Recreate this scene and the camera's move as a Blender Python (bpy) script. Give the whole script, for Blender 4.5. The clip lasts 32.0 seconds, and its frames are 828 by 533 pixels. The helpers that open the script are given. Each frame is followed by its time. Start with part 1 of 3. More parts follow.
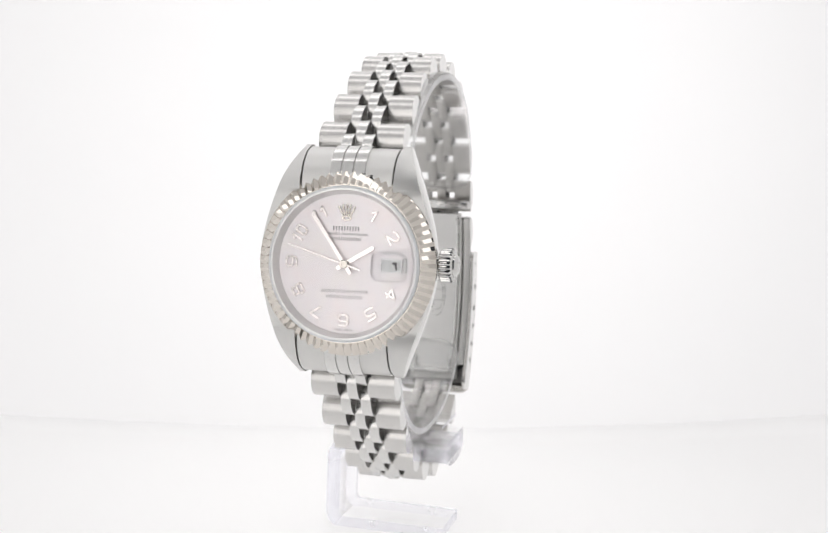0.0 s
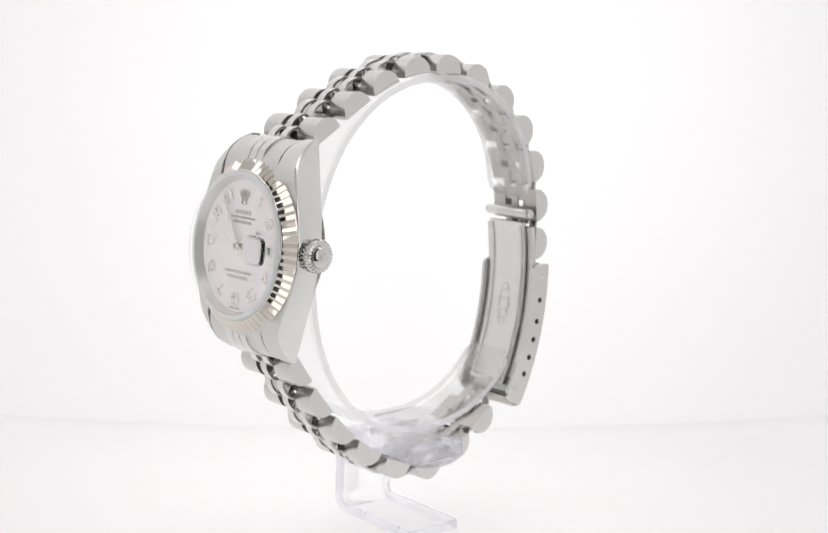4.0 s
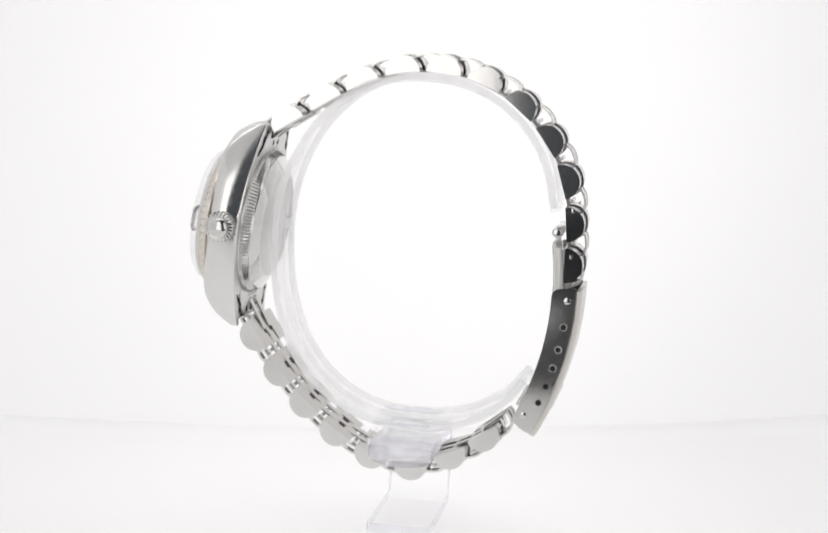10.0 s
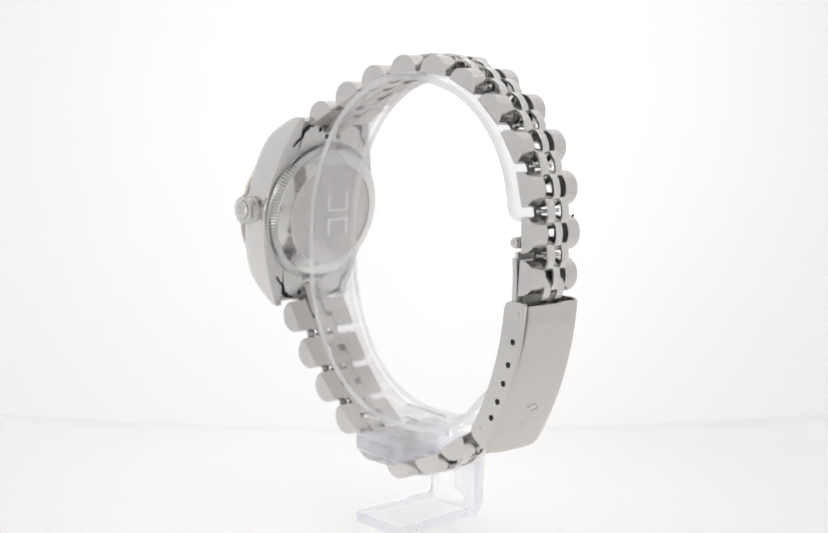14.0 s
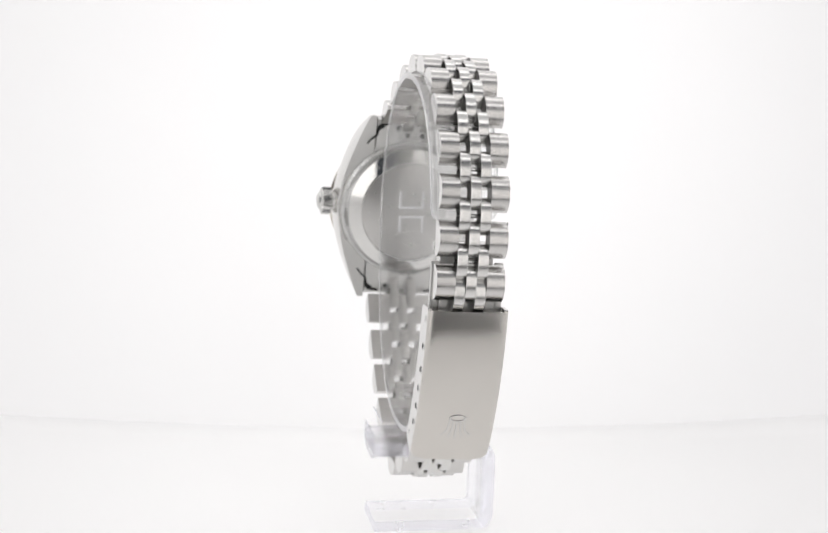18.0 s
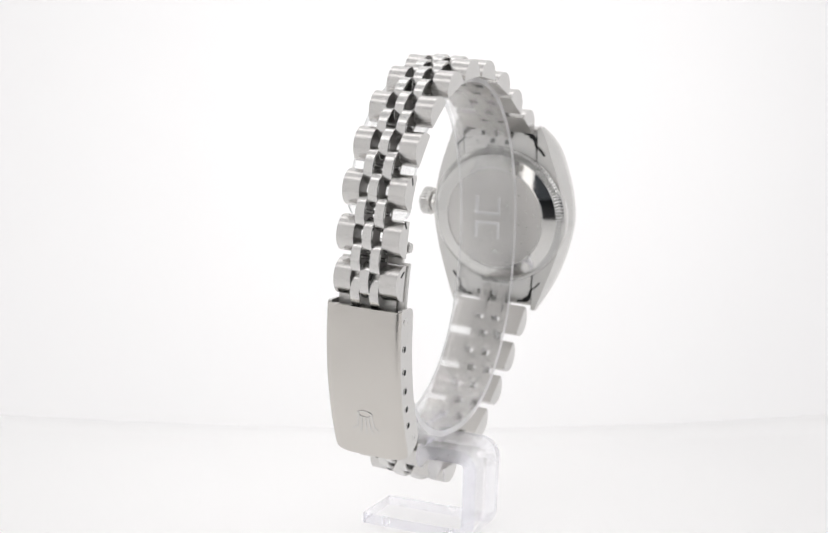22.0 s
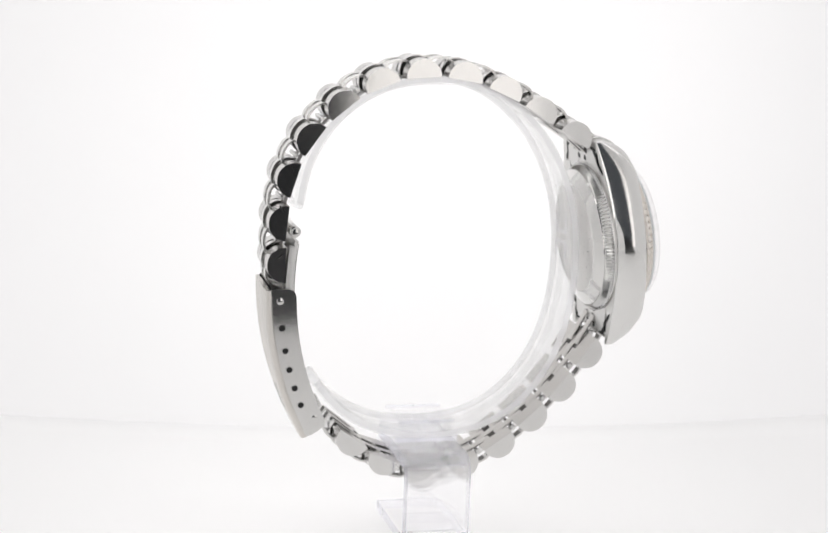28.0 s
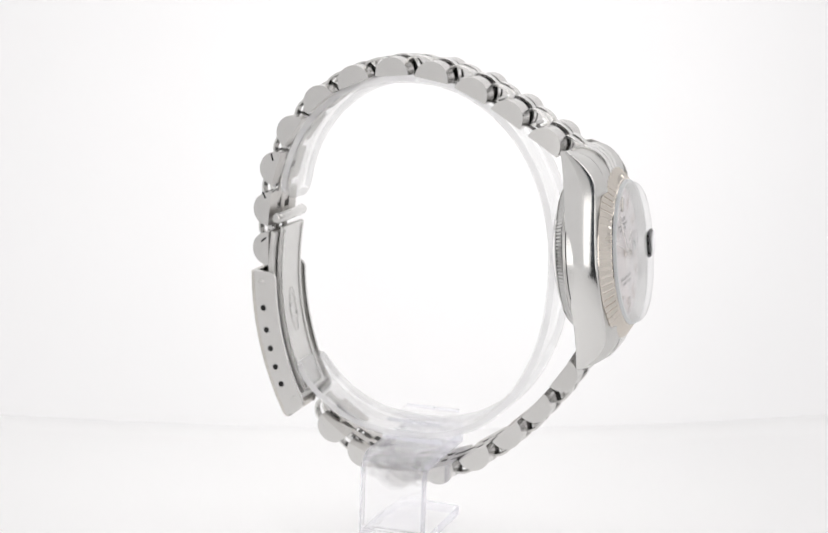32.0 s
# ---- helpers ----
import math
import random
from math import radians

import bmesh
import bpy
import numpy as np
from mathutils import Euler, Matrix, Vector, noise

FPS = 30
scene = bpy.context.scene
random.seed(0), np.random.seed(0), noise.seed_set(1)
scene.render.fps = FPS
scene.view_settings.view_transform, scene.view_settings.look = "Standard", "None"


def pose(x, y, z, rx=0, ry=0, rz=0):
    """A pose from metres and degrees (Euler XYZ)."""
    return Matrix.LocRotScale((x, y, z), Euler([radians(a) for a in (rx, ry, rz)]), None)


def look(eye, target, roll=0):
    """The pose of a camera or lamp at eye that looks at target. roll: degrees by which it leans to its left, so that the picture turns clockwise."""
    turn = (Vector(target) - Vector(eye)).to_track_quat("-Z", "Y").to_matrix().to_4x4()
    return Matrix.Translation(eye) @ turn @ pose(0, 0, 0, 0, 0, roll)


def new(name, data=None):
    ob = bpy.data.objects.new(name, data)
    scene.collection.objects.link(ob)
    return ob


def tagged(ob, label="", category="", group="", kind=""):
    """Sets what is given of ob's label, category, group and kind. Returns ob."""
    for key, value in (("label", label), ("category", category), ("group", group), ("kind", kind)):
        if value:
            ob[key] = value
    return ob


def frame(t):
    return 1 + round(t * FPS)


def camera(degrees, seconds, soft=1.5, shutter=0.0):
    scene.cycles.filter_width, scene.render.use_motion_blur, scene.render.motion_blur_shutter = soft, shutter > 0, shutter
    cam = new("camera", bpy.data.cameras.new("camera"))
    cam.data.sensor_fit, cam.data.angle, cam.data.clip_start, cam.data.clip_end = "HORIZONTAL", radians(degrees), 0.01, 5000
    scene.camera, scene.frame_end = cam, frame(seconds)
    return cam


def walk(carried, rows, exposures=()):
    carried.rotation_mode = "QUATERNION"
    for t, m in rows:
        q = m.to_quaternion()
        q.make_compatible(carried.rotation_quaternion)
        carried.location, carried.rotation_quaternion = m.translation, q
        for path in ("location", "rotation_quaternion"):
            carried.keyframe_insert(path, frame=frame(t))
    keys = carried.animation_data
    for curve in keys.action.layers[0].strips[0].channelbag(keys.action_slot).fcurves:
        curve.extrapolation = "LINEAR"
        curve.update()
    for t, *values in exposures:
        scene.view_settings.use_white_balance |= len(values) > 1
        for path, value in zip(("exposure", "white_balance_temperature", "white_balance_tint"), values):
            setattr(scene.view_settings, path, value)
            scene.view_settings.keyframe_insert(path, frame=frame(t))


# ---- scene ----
MM = 0.001
TURN_START, TURN_RATE = -14.645, -8.5811  # degrees, degrees a second

# camera: stands still before the turntable
cam = camera(29.56, 32.0, soft=1.45)
EYE = (0.0, -0.23961, 0.05800)
AIM = (-0.00102, 0.00227, 0.01315)
VIEW = look(EYE, AIM, 2.105)
cam.data.dof.use_dof = True
cam.data.dof.focus_distance, cam.data.dof.aperture_fstop = 0.216, 42.0
walk(cam, [(0.0, VIEW), (32.0, VIEW)])

# ---- light: a white light tent with glowing diffusers, dark room in front ----
world = bpy.data.worlds.new("dark_room")
world.use_nodes = True
world.node_tree.nodes["Background"].inputs[0].default_value = (0.062, 0.067, 0.075, 1)
world.node_tree.nodes["Background"].inputs[1].default_value = 1.0
scene.world = world
TOP_GLOW, SIDE_GLOW, FRONT_GLOW, BACK_GLOW, FLOOR_GLOW, BAR_GLOW = 0.30, 0.47, 1.38, 0.575, 0.295, 1.6


# ---- materials ----
def material(name):
    mat = bpy.data.materials.new(name)
    mat.use_nodes = True
    nodes, links = mat.node_tree.nodes, mat.node_tree.links
    return mat, nodes, links, nodes["Principled BSDF"]


def noise_node(nodes, links, scale, detail=4.0, stretch=(1, 1, 1)):
    coord = nodes.new("ShaderNodeTexCoord")
    mapping = nodes.new("ShaderNodeMapping")
    mapping.inputs["Scale"].default_value = stretch
    tex = nodes.new("ShaderNodeTexNoise")
    tex.inputs["Scale"].default_value = scale
    tex.inputs["Detail"].default_value = detail
    links.new(coord.outputs["Object"], mapping.inputs["Vector"])
    links.new(mapping.outputs["Vector"], tex.inputs["Vector"])
    return tex


def ranged(nodes, links, socket, low, high):
    m = nodes.new("ShaderNodeMapRange")
    m.inputs["From Min"].default_value, m.inputs["From Max"].default_value = 0.3, 0.7
    m.inputs["To Min"].default_value, m.inputs["To Max"].default_value = low, high
    links.new(socket, m.inputs["Value"])
    return m.outputs["Result"]


def tinted(nodes, links, socket, a, b):
    ramp = nodes.new("ShaderNodeValToRGB")
    ramp.color_ramp.elements[0].position, ramp.color_ramp.elements[1].position = 0.35, 0.65
    ramp.color_ramp.elements[0].color, ramp.color_ramp.elements[1].color = (*a, 1), (*b, 1)
    links.new(socket, ramp.inputs["Fac"])
    return ramp.outputs["Color"]


def metal(name, colour, rough, spread, grain=(1, 1, 1), relief=0.0, grain_scale=1500, streak=0.0):
    """Steel or gold: fine scratches along one axis, faint smudges in the gloss."""
    mat, nodes, links, b = material(name)
    b.inputs["Metallic"].default_value = 1.0
    smudge = noise_node(nodes, links, 260, 3)
    dark = tuple(c * 0.975 for c in colour)
    links.new(tinted(nodes, links, smudge.outputs["Fac"], dark, colour), b.inputs["Base Color"])
    scratch = noise_node(nodes, links, grain_scale, 5, grain)
    links.new(ranged(nodes, links, scratch.outputs["Fac"], rough - spread, rough + spread), b.inputs["Roughness"])
    if streak:
        tangent = nodes.new("ShaderNodeTangent")
        tangent.direction_type, tangent.axis = "RADIAL", "X"
        b.inputs["Anisotropic"].default_value = streak
        b.inputs["Anisotropic Rotation"].default_value = 0.25
        links.new(tangent.outputs["Tangent"], b.inputs["Tangent"])
    if relief:
        bump = nodes.new("ShaderNodeBump")
        bump.inputs["Strength"].default_value = relief
        bump.inputs["Distance"].default_value = 0.00003
        links.new(scratch.outputs["Fac"], bump.inputs["Height"])
        links.new(bump.outputs["Normal"], b.inputs["Normal"])
    return mat


STEEL = metal("polished_steel", (0.66, 0.655, 0.64), 0.085, 0.03)
LINK_STEEL = metal("satin_steel", (0.66, 0.65, 0.635), 0.27, 0.004, (0.05, 1, 1), 0.0)
CASE_STEEL = metal("worn_case_steel", (0.74, 0.735, 0.72), 0.15, 0.03)
SIDE_STEEL = metal("worn_link_side_steel", (0.675, 0.668, 0.655), 0.1, 0.02)
# Darkened steel: the shade in gaps and hollows is put into its colour.
SHADE_STEEL = metal("recess_shade_steel", (0.25, 0.243, 0.236), 0.42, 0.06)
BEAD_STEEL = metal("bright_steel", (0.72, 0.715, 0.70), 0.23, 0.03)
INNER_STEEL = metal("milled_inner_steel", (0.53, 0.515, 0.495), 0.32, 0.05)
BRUSHED = metal("brushed_steel", (0.65, 0.627, 0.593), 0.24, 0.002, (1, 0.02, 0.02), 0.0, 9000, 0.85)
SATIN = metal("satin_case_steel", (0.69, 0.685, 0.67), 0.46, 0.04, (1, 0.05, 1), 0.0, 6000)
BLADE_STEEL = metal("satin_blade_steel", (0.80, 0.795, 0.78), 0.5, 0.04)
BACK_STEEL = metal("turned_steel", (0.60, 0.59, 0.575), 0.3, 0.03)
RING_STEEL = metal("pale_ring_steel", (0.86, 0.86, 0.85), 0.35, 0.03)
HAND_GOLD = metal("pale_gold", (0.90, 0.85, 0.83), 0.16, 0.03)
WHITE_GOLD = metal("white_gold", (0.69, 0.645, 0.59), 0.06, 0.02)
PIN_STEEL = metal("pin_steel", (0.6, 0.6, 0.59), 0.2, 0.04)


def plain(name, colour, rough=0.5, vary=0.04, scale=300, relief=0.0, lustre=0.0):
    mat, nodes, links, b = material(name)
    b.inputs["Metallic"].default_value = lustre
    n = noise_node(nodes, links, scale, 5)
    low = tuple(max(0, c * (1 - vary)) for c in colour)
    links.new(tinted(nodes, links, n.outputs["Fac"], low, colour), b.inputs["Base Color"])
    b.inputs["Roughness"].default_value = rough
    if relief:
        bump = nodes.new("ShaderNodeBump")
        bump.inputs["Strength"].default_value = relief
        bump.inputs["Distance"].default_value = 0.0002
        links.new(n.outputs["Fac"], bump.inputs["Height"])
        links.new(bump.outputs["Normal"], b.inputs["Normal"])
    return mat


def pearl(name):
    """Mother-of-pearl: soft clouds of rose, cream and blue-grey under a low lustre."""
    mat, nodes, links, b = material(name)
    cloud = noise_node(nodes, links, 210, 5)
    ramp = nodes.new("ShaderNodeValToRGB")
    ramp.color_ramp.elements[0].position, ramp.color_ramp.elements[1].position = 0.32, 0.68
    ramp.color_ramp.elements[0].color, ramp.color_ramp.elements[1].color = (0.965, 0.885, 0.885, 1), (0.99, 0.94, 0.92, 1)
    ramp.color_ramp.elements.new(0.5).color = (0.955, 0.905, 0.92, 1)
    links.new(cloud.outputs["Fac"], ramp.inputs["Fac"])
    links.new(ramp.outputs["Color"], b.inputs["Base Color"])
    links.new(ranged(nodes, links, cloud.outputs["Fac"], 0.3, 0.42), b.inputs["Roughness"])
    b.inputs["Metallic"].default_value = 0.4
    ripple, bump = noise_node(nodes, links, 330, 3), nodes.new("ShaderNodeBump")
    bump.inputs["Strength"].default_value, bump.inputs["Distance"].default_value = 0.25, 0.0001
    links.new(ripple.outputs["Fac"], bump.inputs["Height"])
    links.new(bump.outputs["Normal"], b.inputs["Normal"])
    return mat


PEARL = pearl("pink_pearl_dial")
INK = plain("grey_print", (0.36, 0.34, 0.34), 0.5)
BLACK = plain("black_hollow", (0.01, 0.01, 0.01), 0.8)
GASKET = plain("pale_nylon", (0.72, 0.74, 0.75), 0.35, 0.03)
# White disc greyed: the shade of its recess is put into the colour.
DATE_SHADED = plain("date_disc_shaded", (0.72, 0.735, 0.72), 0.5)
ENAMEL = plain("white_enamel", (0.92, 0.92, 0.91), 0.3)
SHEET = plain("white_sweep", (0.86, 0.86, 0.865), 0.55, 0.012, 14)


def thin_clear(name, tint, power_of, most, least, haze=0.0):
    """Clear plastic or glass: see-through, gloss that grows at the edge, a faint milky haze."""
    mat, nodes, links, b = material(name)
    see, gloss, mix, face, power, gain = (nodes.new("ShaderNode" + k) for k in ("BsdfTransparent", "BsdfGlossy", "MixShader", "LayerWeight", "Math", "Math"))
    see.inputs["Color"].default_value = (*tint, 1)
    gloss.inputs["Roughness"].default_value = 0.04
    face.inputs["Blend"].default_value = 0.5
    power.operation, gain.operation = "POWER", "MULTIPLY_ADD"
    power.inputs[1].default_value, gain.inputs[1].default_value, gain.inputs[2].default_value = power_of, most, least
    links.new(face.outputs["Facing"], power.inputs[0])
    links.new(power.outputs["Value"], gain.inputs[0])
    links.new(gain.outputs["Value"], mix.inputs["Fac"])
    links.new(see.outputs["BSDF"], mix.inputs[1])
    links.new(gloss.outputs["BSDF"], mix.inputs[2])
    out = mix.outputs["Shader"]
    if haze:
        milk, veil = nodes.new("ShaderNodeBsdfTranslucent"), nodes.new("ShaderNodeMixShader")
        milk.inputs["Color"].default_value = (0.53, 0.53, 0.535, 1)
        front, both = nodes.new("ShaderNodeBsdfDiffuse"), nodes.new("ShaderNodeAddShader")
        front.inputs["Color"].default_value = (0.46, 0.46, 0.465, 1)
        links.new(milk.outputs["BSDF"], both.inputs[0])
        links.new(front.outputs["BSDF"], both.inputs[1])
        smear = noise_node(nodes, links, 160, 4)
        links.new(ranged(nodes, links, smear.outputs["Fac"], haze * 0.9, haze * 1.1), veil.inputs["Fac"])
        links.new(out, veil.inputs[1])
        links.new(both.outputs["Shader"], veil.inputs[2])
        out = veil.outputs["Shader"]
    links.new(out, nodes["Material Output"].inputs["Surface"])
    return mat


PANE = thin_clear("flat_crystal", (1, 1, 1), 3.2, 0.7, 0.03)


def worn_acrylic(name, tint, rough, bend, milk):
    """Clear plastic: partly refracting, partly looked straight through, faintly milky from wear."""
    mat, nodes, links, b = material(name)
    glass, see, white, first, second = (nodes.new("ShaderNode" + k) for k in ("BsdfGlass", "BsdfTransparent", "BsdfTranslucent", "MixShader", "MixShader"))
    glass.inputs["IOR"].default_value = 1.49
    glass.inputs["Color"].default_value = see.inputs["Color"].default_value = (*tint, 1)
    white.inputs["Color"].default_value = (0.95, 0.95, 0.98, 1)
    smear = noise_node(nodes, links, 300, 4)
    links.new(ranged(nodes, links, smear.outputs["Fac"], rough, rough + 0.015), glass.inputs["Roughness"])
    first.inputs["Fac"].default_value = bend
    links.new(ranged(nodes, links, smear.outputs["Fac"], milk * 0.8, milk * 1.2), second.inputs["Fac"])
    links.new(see.outputs["BSDF"], first.inputs[1])
    links.new(glass.outputs["BSDF"], first.inputs[2])
    links.new(first.outputs["Shader"], second.inputs[1])
    links.new(white.outputs["BSDF"], second.inputs[2])
    links.new(second.outputs["Shader"], nodes["Material Output"].inputs["Surface"])
    return mat


LENS = worn_acrylic("magnifier_glass", (0.985, 0.985, 0.99), 0.0, 1.0, 0.0)
ACRYLIC = worn_acrylic("clear_acrylic", (0.996, 0.996, 1.0), 0.0, 0.5, 0.03)
CUFF = worn_acrylic("clear_cuff_acrylic", (0.99, 0.992, 0.99), 0.0, 0.2, 0.065)
CLAMP = worn_acrylic("clear_clamp_acrylic", (0.999, 0.999, 1.0), 0.0, 0.09, 0.005)
CUFF_EDGE = thin_clear("frosted_cuff_edge", (0.985, 0.985, 0.99), 3.0, 0.6, 0.06, 0.52)
FROST = thin_clear("frosted_mark", (0.99, 0.99, 0.99), 3.0, 0.3, 0.03, 0.6)
ACRYLIC_EDGE = worn_acrylic("sawn_acrylic_edge", (0.95, 0.95, 0.985), 0.04, 0.6, 0.22)


def glow(name, strength, colour=(1.0, 0.984, 0.988), albedo=0.35, hot=None):
    """A lit diffuser; hot: centre, reach and gain of a brighter spot put into its glow."""
    mat, nodes, links, b = material(name)
    n = noise_node(nodes, links, 9, 3)
    links.new(tinted(nodes, links, n.outputs["Fac"], tuple(c * 0.97 for c in colour), colour), b.inputs["Emission Color"])
    b.inputs["Emission Strength"].default_value = strength
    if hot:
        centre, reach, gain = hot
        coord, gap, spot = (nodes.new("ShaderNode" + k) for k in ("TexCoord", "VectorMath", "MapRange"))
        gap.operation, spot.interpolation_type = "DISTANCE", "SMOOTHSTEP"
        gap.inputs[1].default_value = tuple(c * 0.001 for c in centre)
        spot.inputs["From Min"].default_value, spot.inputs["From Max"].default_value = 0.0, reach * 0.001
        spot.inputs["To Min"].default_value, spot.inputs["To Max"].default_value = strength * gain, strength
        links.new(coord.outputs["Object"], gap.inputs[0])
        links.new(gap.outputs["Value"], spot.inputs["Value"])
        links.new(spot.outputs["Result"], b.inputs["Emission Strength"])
    b.inputs["Base Color"].default_value = (albedo, albedo, albedo, 1)
    b.inputs["Roughness"].default_value = 0.6
    return mat


TOP_LIGHT = glow("top_cloth", TOP_GLOW)
BAR_LIGHT = glow("light_bar_diffuser", BAR_GLOW)
SIDE_LIGHT = glow("side_diffuser_light", SIDE_GLOW)
# Emission rises in the middle: the top light's pool painted into the sheet.
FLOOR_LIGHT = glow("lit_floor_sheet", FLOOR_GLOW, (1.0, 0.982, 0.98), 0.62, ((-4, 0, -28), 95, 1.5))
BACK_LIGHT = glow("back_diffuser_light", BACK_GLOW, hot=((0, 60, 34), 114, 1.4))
FRONT_LIGHT = glow("front_diffuser_light", FRONT_GLOW, (1.0, 0.975, 0.955))
FRONT_DIM = glow("far_front_diffuser_light", FRONT_GLOW * 0.8, (1.0, 0.965, 0.94))


# ---- mesh helpers: all sizes in millimetres ----
def flat_kept(me, limit):
    """Normals that keep broad faces flat and let only their bevels turn the light."""
    around = {}
    for p in me.polygons:
        for i in p.vertices:
            around.setdefault(i, []).append((p.normal.copy(), p.area))
    normals = []
    for p in me.polygons:
        for i in p.vertices:
            total = Vector((0, 0, 0))
            for n, w in around[i]:
                if n.dot(p.normal) > limit:
                    total += n * w
            normals.append(total.normalized() if total.length > 0 else p.normal.copy())
    me.normals_split_custom_set(normals)


def part(name, bm, mat, parent, label="", m=None, smooth=40, flat=False):
    me = bpy.data.meshes.new(name)
    bmesh.ops.recalc_face_normals(bm, faces=bm.faces[:])
    for v in bm.verts:
        v.co *= MM
    for f in bm.faces:
        f.smooth = smooth > 0
    bm.to_mesh(me)
    bm.free()
    if smooth:
        me.set_sharp_from_angle(angle=radians(smooth))
    if flat:
        flat_kept(me, math.cos(radians(smooth)))
    me.materials.append(mat)
    return place(name, me, parent, label, m)


def place(name, me, parent, label="", m=None):
    ob = new(name, me)
    ob.parent = parent
    if m is not None:
        m = m.copy()
        m.translation = m.translation * MM
        ob.matrix_basis = m
    return tagged(ob, label)


def bevelled(bm, width, segments=2, angle=30):
    edges = [e for e in bm.edges if len(e.link_faces) == 2 and e.calc_face_angle(0) > radians(angle)]
    bmesh.ops.bevel(bm, geom=edges, offset=width, segments=segments, affect="EDGES", profile=0.5, clamp_overlap=True)
    return bm


def box(x0, x1, y0, y1, z0, z1, bevel=0.0, bm=None):
    bm = bm or bmesh.new()
    c = Matrix.LocRotScale(((x0 + x1) / 2, (y0 + y1) / 2, (z0 + z1) / 2), None, (x1 - x0, y1 - y0, z1 - z0))
    bmesh.ops.create_cube(bm, size=1, matrix=c)
    return bevelled(bm, bevel) if bevel else bm


def prism(outline, x0, x1, bevel=0.0, bm=None):
    """An outline of (y, z) drawn out along x."""
    bm = bm or bmesh.new()
    a = [bm.verts.new((x0, y, z)) for y, z in outline]
    b = [bm.verts.new((x1, y, z)) for y, z in outline]
    bm.faces.new(a)
    bm.faces.new(b[::-1])
    for i in range(len(a)):
        j = (i + 1) % len(a)
        bm.faces.new((a[j], a[i], b[i], b[j]))
    if bevel:
        bmesh.ops.recalc_face_normals(bm, faces=bm.faces[:])
        bevelled(bm, bevel)
    return bm


def lathe(profile, n=96, bm=None, close=False):
    """A profile of (radius, height) turned about z."""
    bm = bm or bmesh.new()
    rings = []
    for r, h in profile:
        if r < 1e-6:
            rings.append([bm.verts.new((0, 0, h))])
        else:
            rings.append([bm.verts.new((r * math.cos(math.tau * i / n), r * math.sin(math.tau * i / n), h)) for i in range(n)])
    pairs = list(zip(rings, rings[1:])) + ([(rings[-1], rings[0])] if close else [])
    for a, b in pairs:
        for i in range(n):
            j = (i + 1) % n
            if len(a) == 1 and len(b) == 1:
                continue
            if len(a) == 1:
                bm.faces.new((a[0], b[i], b[j]))
            elif len(b) == 1:
                bm.faces.new((a[i], a[j], b[0]))
            else:
                bm.faces.new((a[i], a[j], b[j], b[i]))
    return bm


def rod(p, q, r, n=20, bm=None, bevel=0.0):
    """A round bar from p to q."""
    bm = bm or bmesh.new()
    p, q = Vector(p), Vector(q)
    d = q - p
    m = Matrix.Translation((p + q) / 2) @ d.to_track_quat("Z", "Y").to_matrix().to_4x4()
    bmesh.ops.create_cone(bm, cap_ends=True, segments=n, radius1=r, radius2=r, depth=d.length, matrix=m)
    return bevelled(bm, bevel, 2, 60) if bevel else bm


def lofted(sections, bm=None, closed=False, mats=()):
    """Joins rings of equally many points into a skin with capped ends."""
    bm = bm or bmesh.new()
    rings = [[bm.verts.new(p) for p in s] for s in sections]
    n = len(rings[0])
    pairs = list(zip(rings, rings[1:])) + ([(rings[-1], rings[0])] if closed else [])
    for a, b in pairs:
        for i in range(n):
            j = (i + 1) % n
            f = bm.faces.new((a[i], a[j], b[j], b[i]))
            f.material_index = 1 if i in mats else 0
    if not closed:
        bm.faces.new(rings[0][::-1])
        bm.faces.new(rings[-1])
    return bm


def turned(x, y, z, tangent):
    """A pose in the watch: x across the bracelet, local y along the tangent (degrees from +y to +z), local z outward."""
    return Matrix.Translation((x, y, z)) @ Matrix.Rotation(radians(tangent), 4, "X")


# ---- the light tent ----
FLOOR = -28.6


def back_line(x):
    """Where the bowed back sheet meets the floor."""
    x = max(-110, min(110, x)) + 42
    return 50 + (0.0015 if x > 0 else 0.001) * x * x


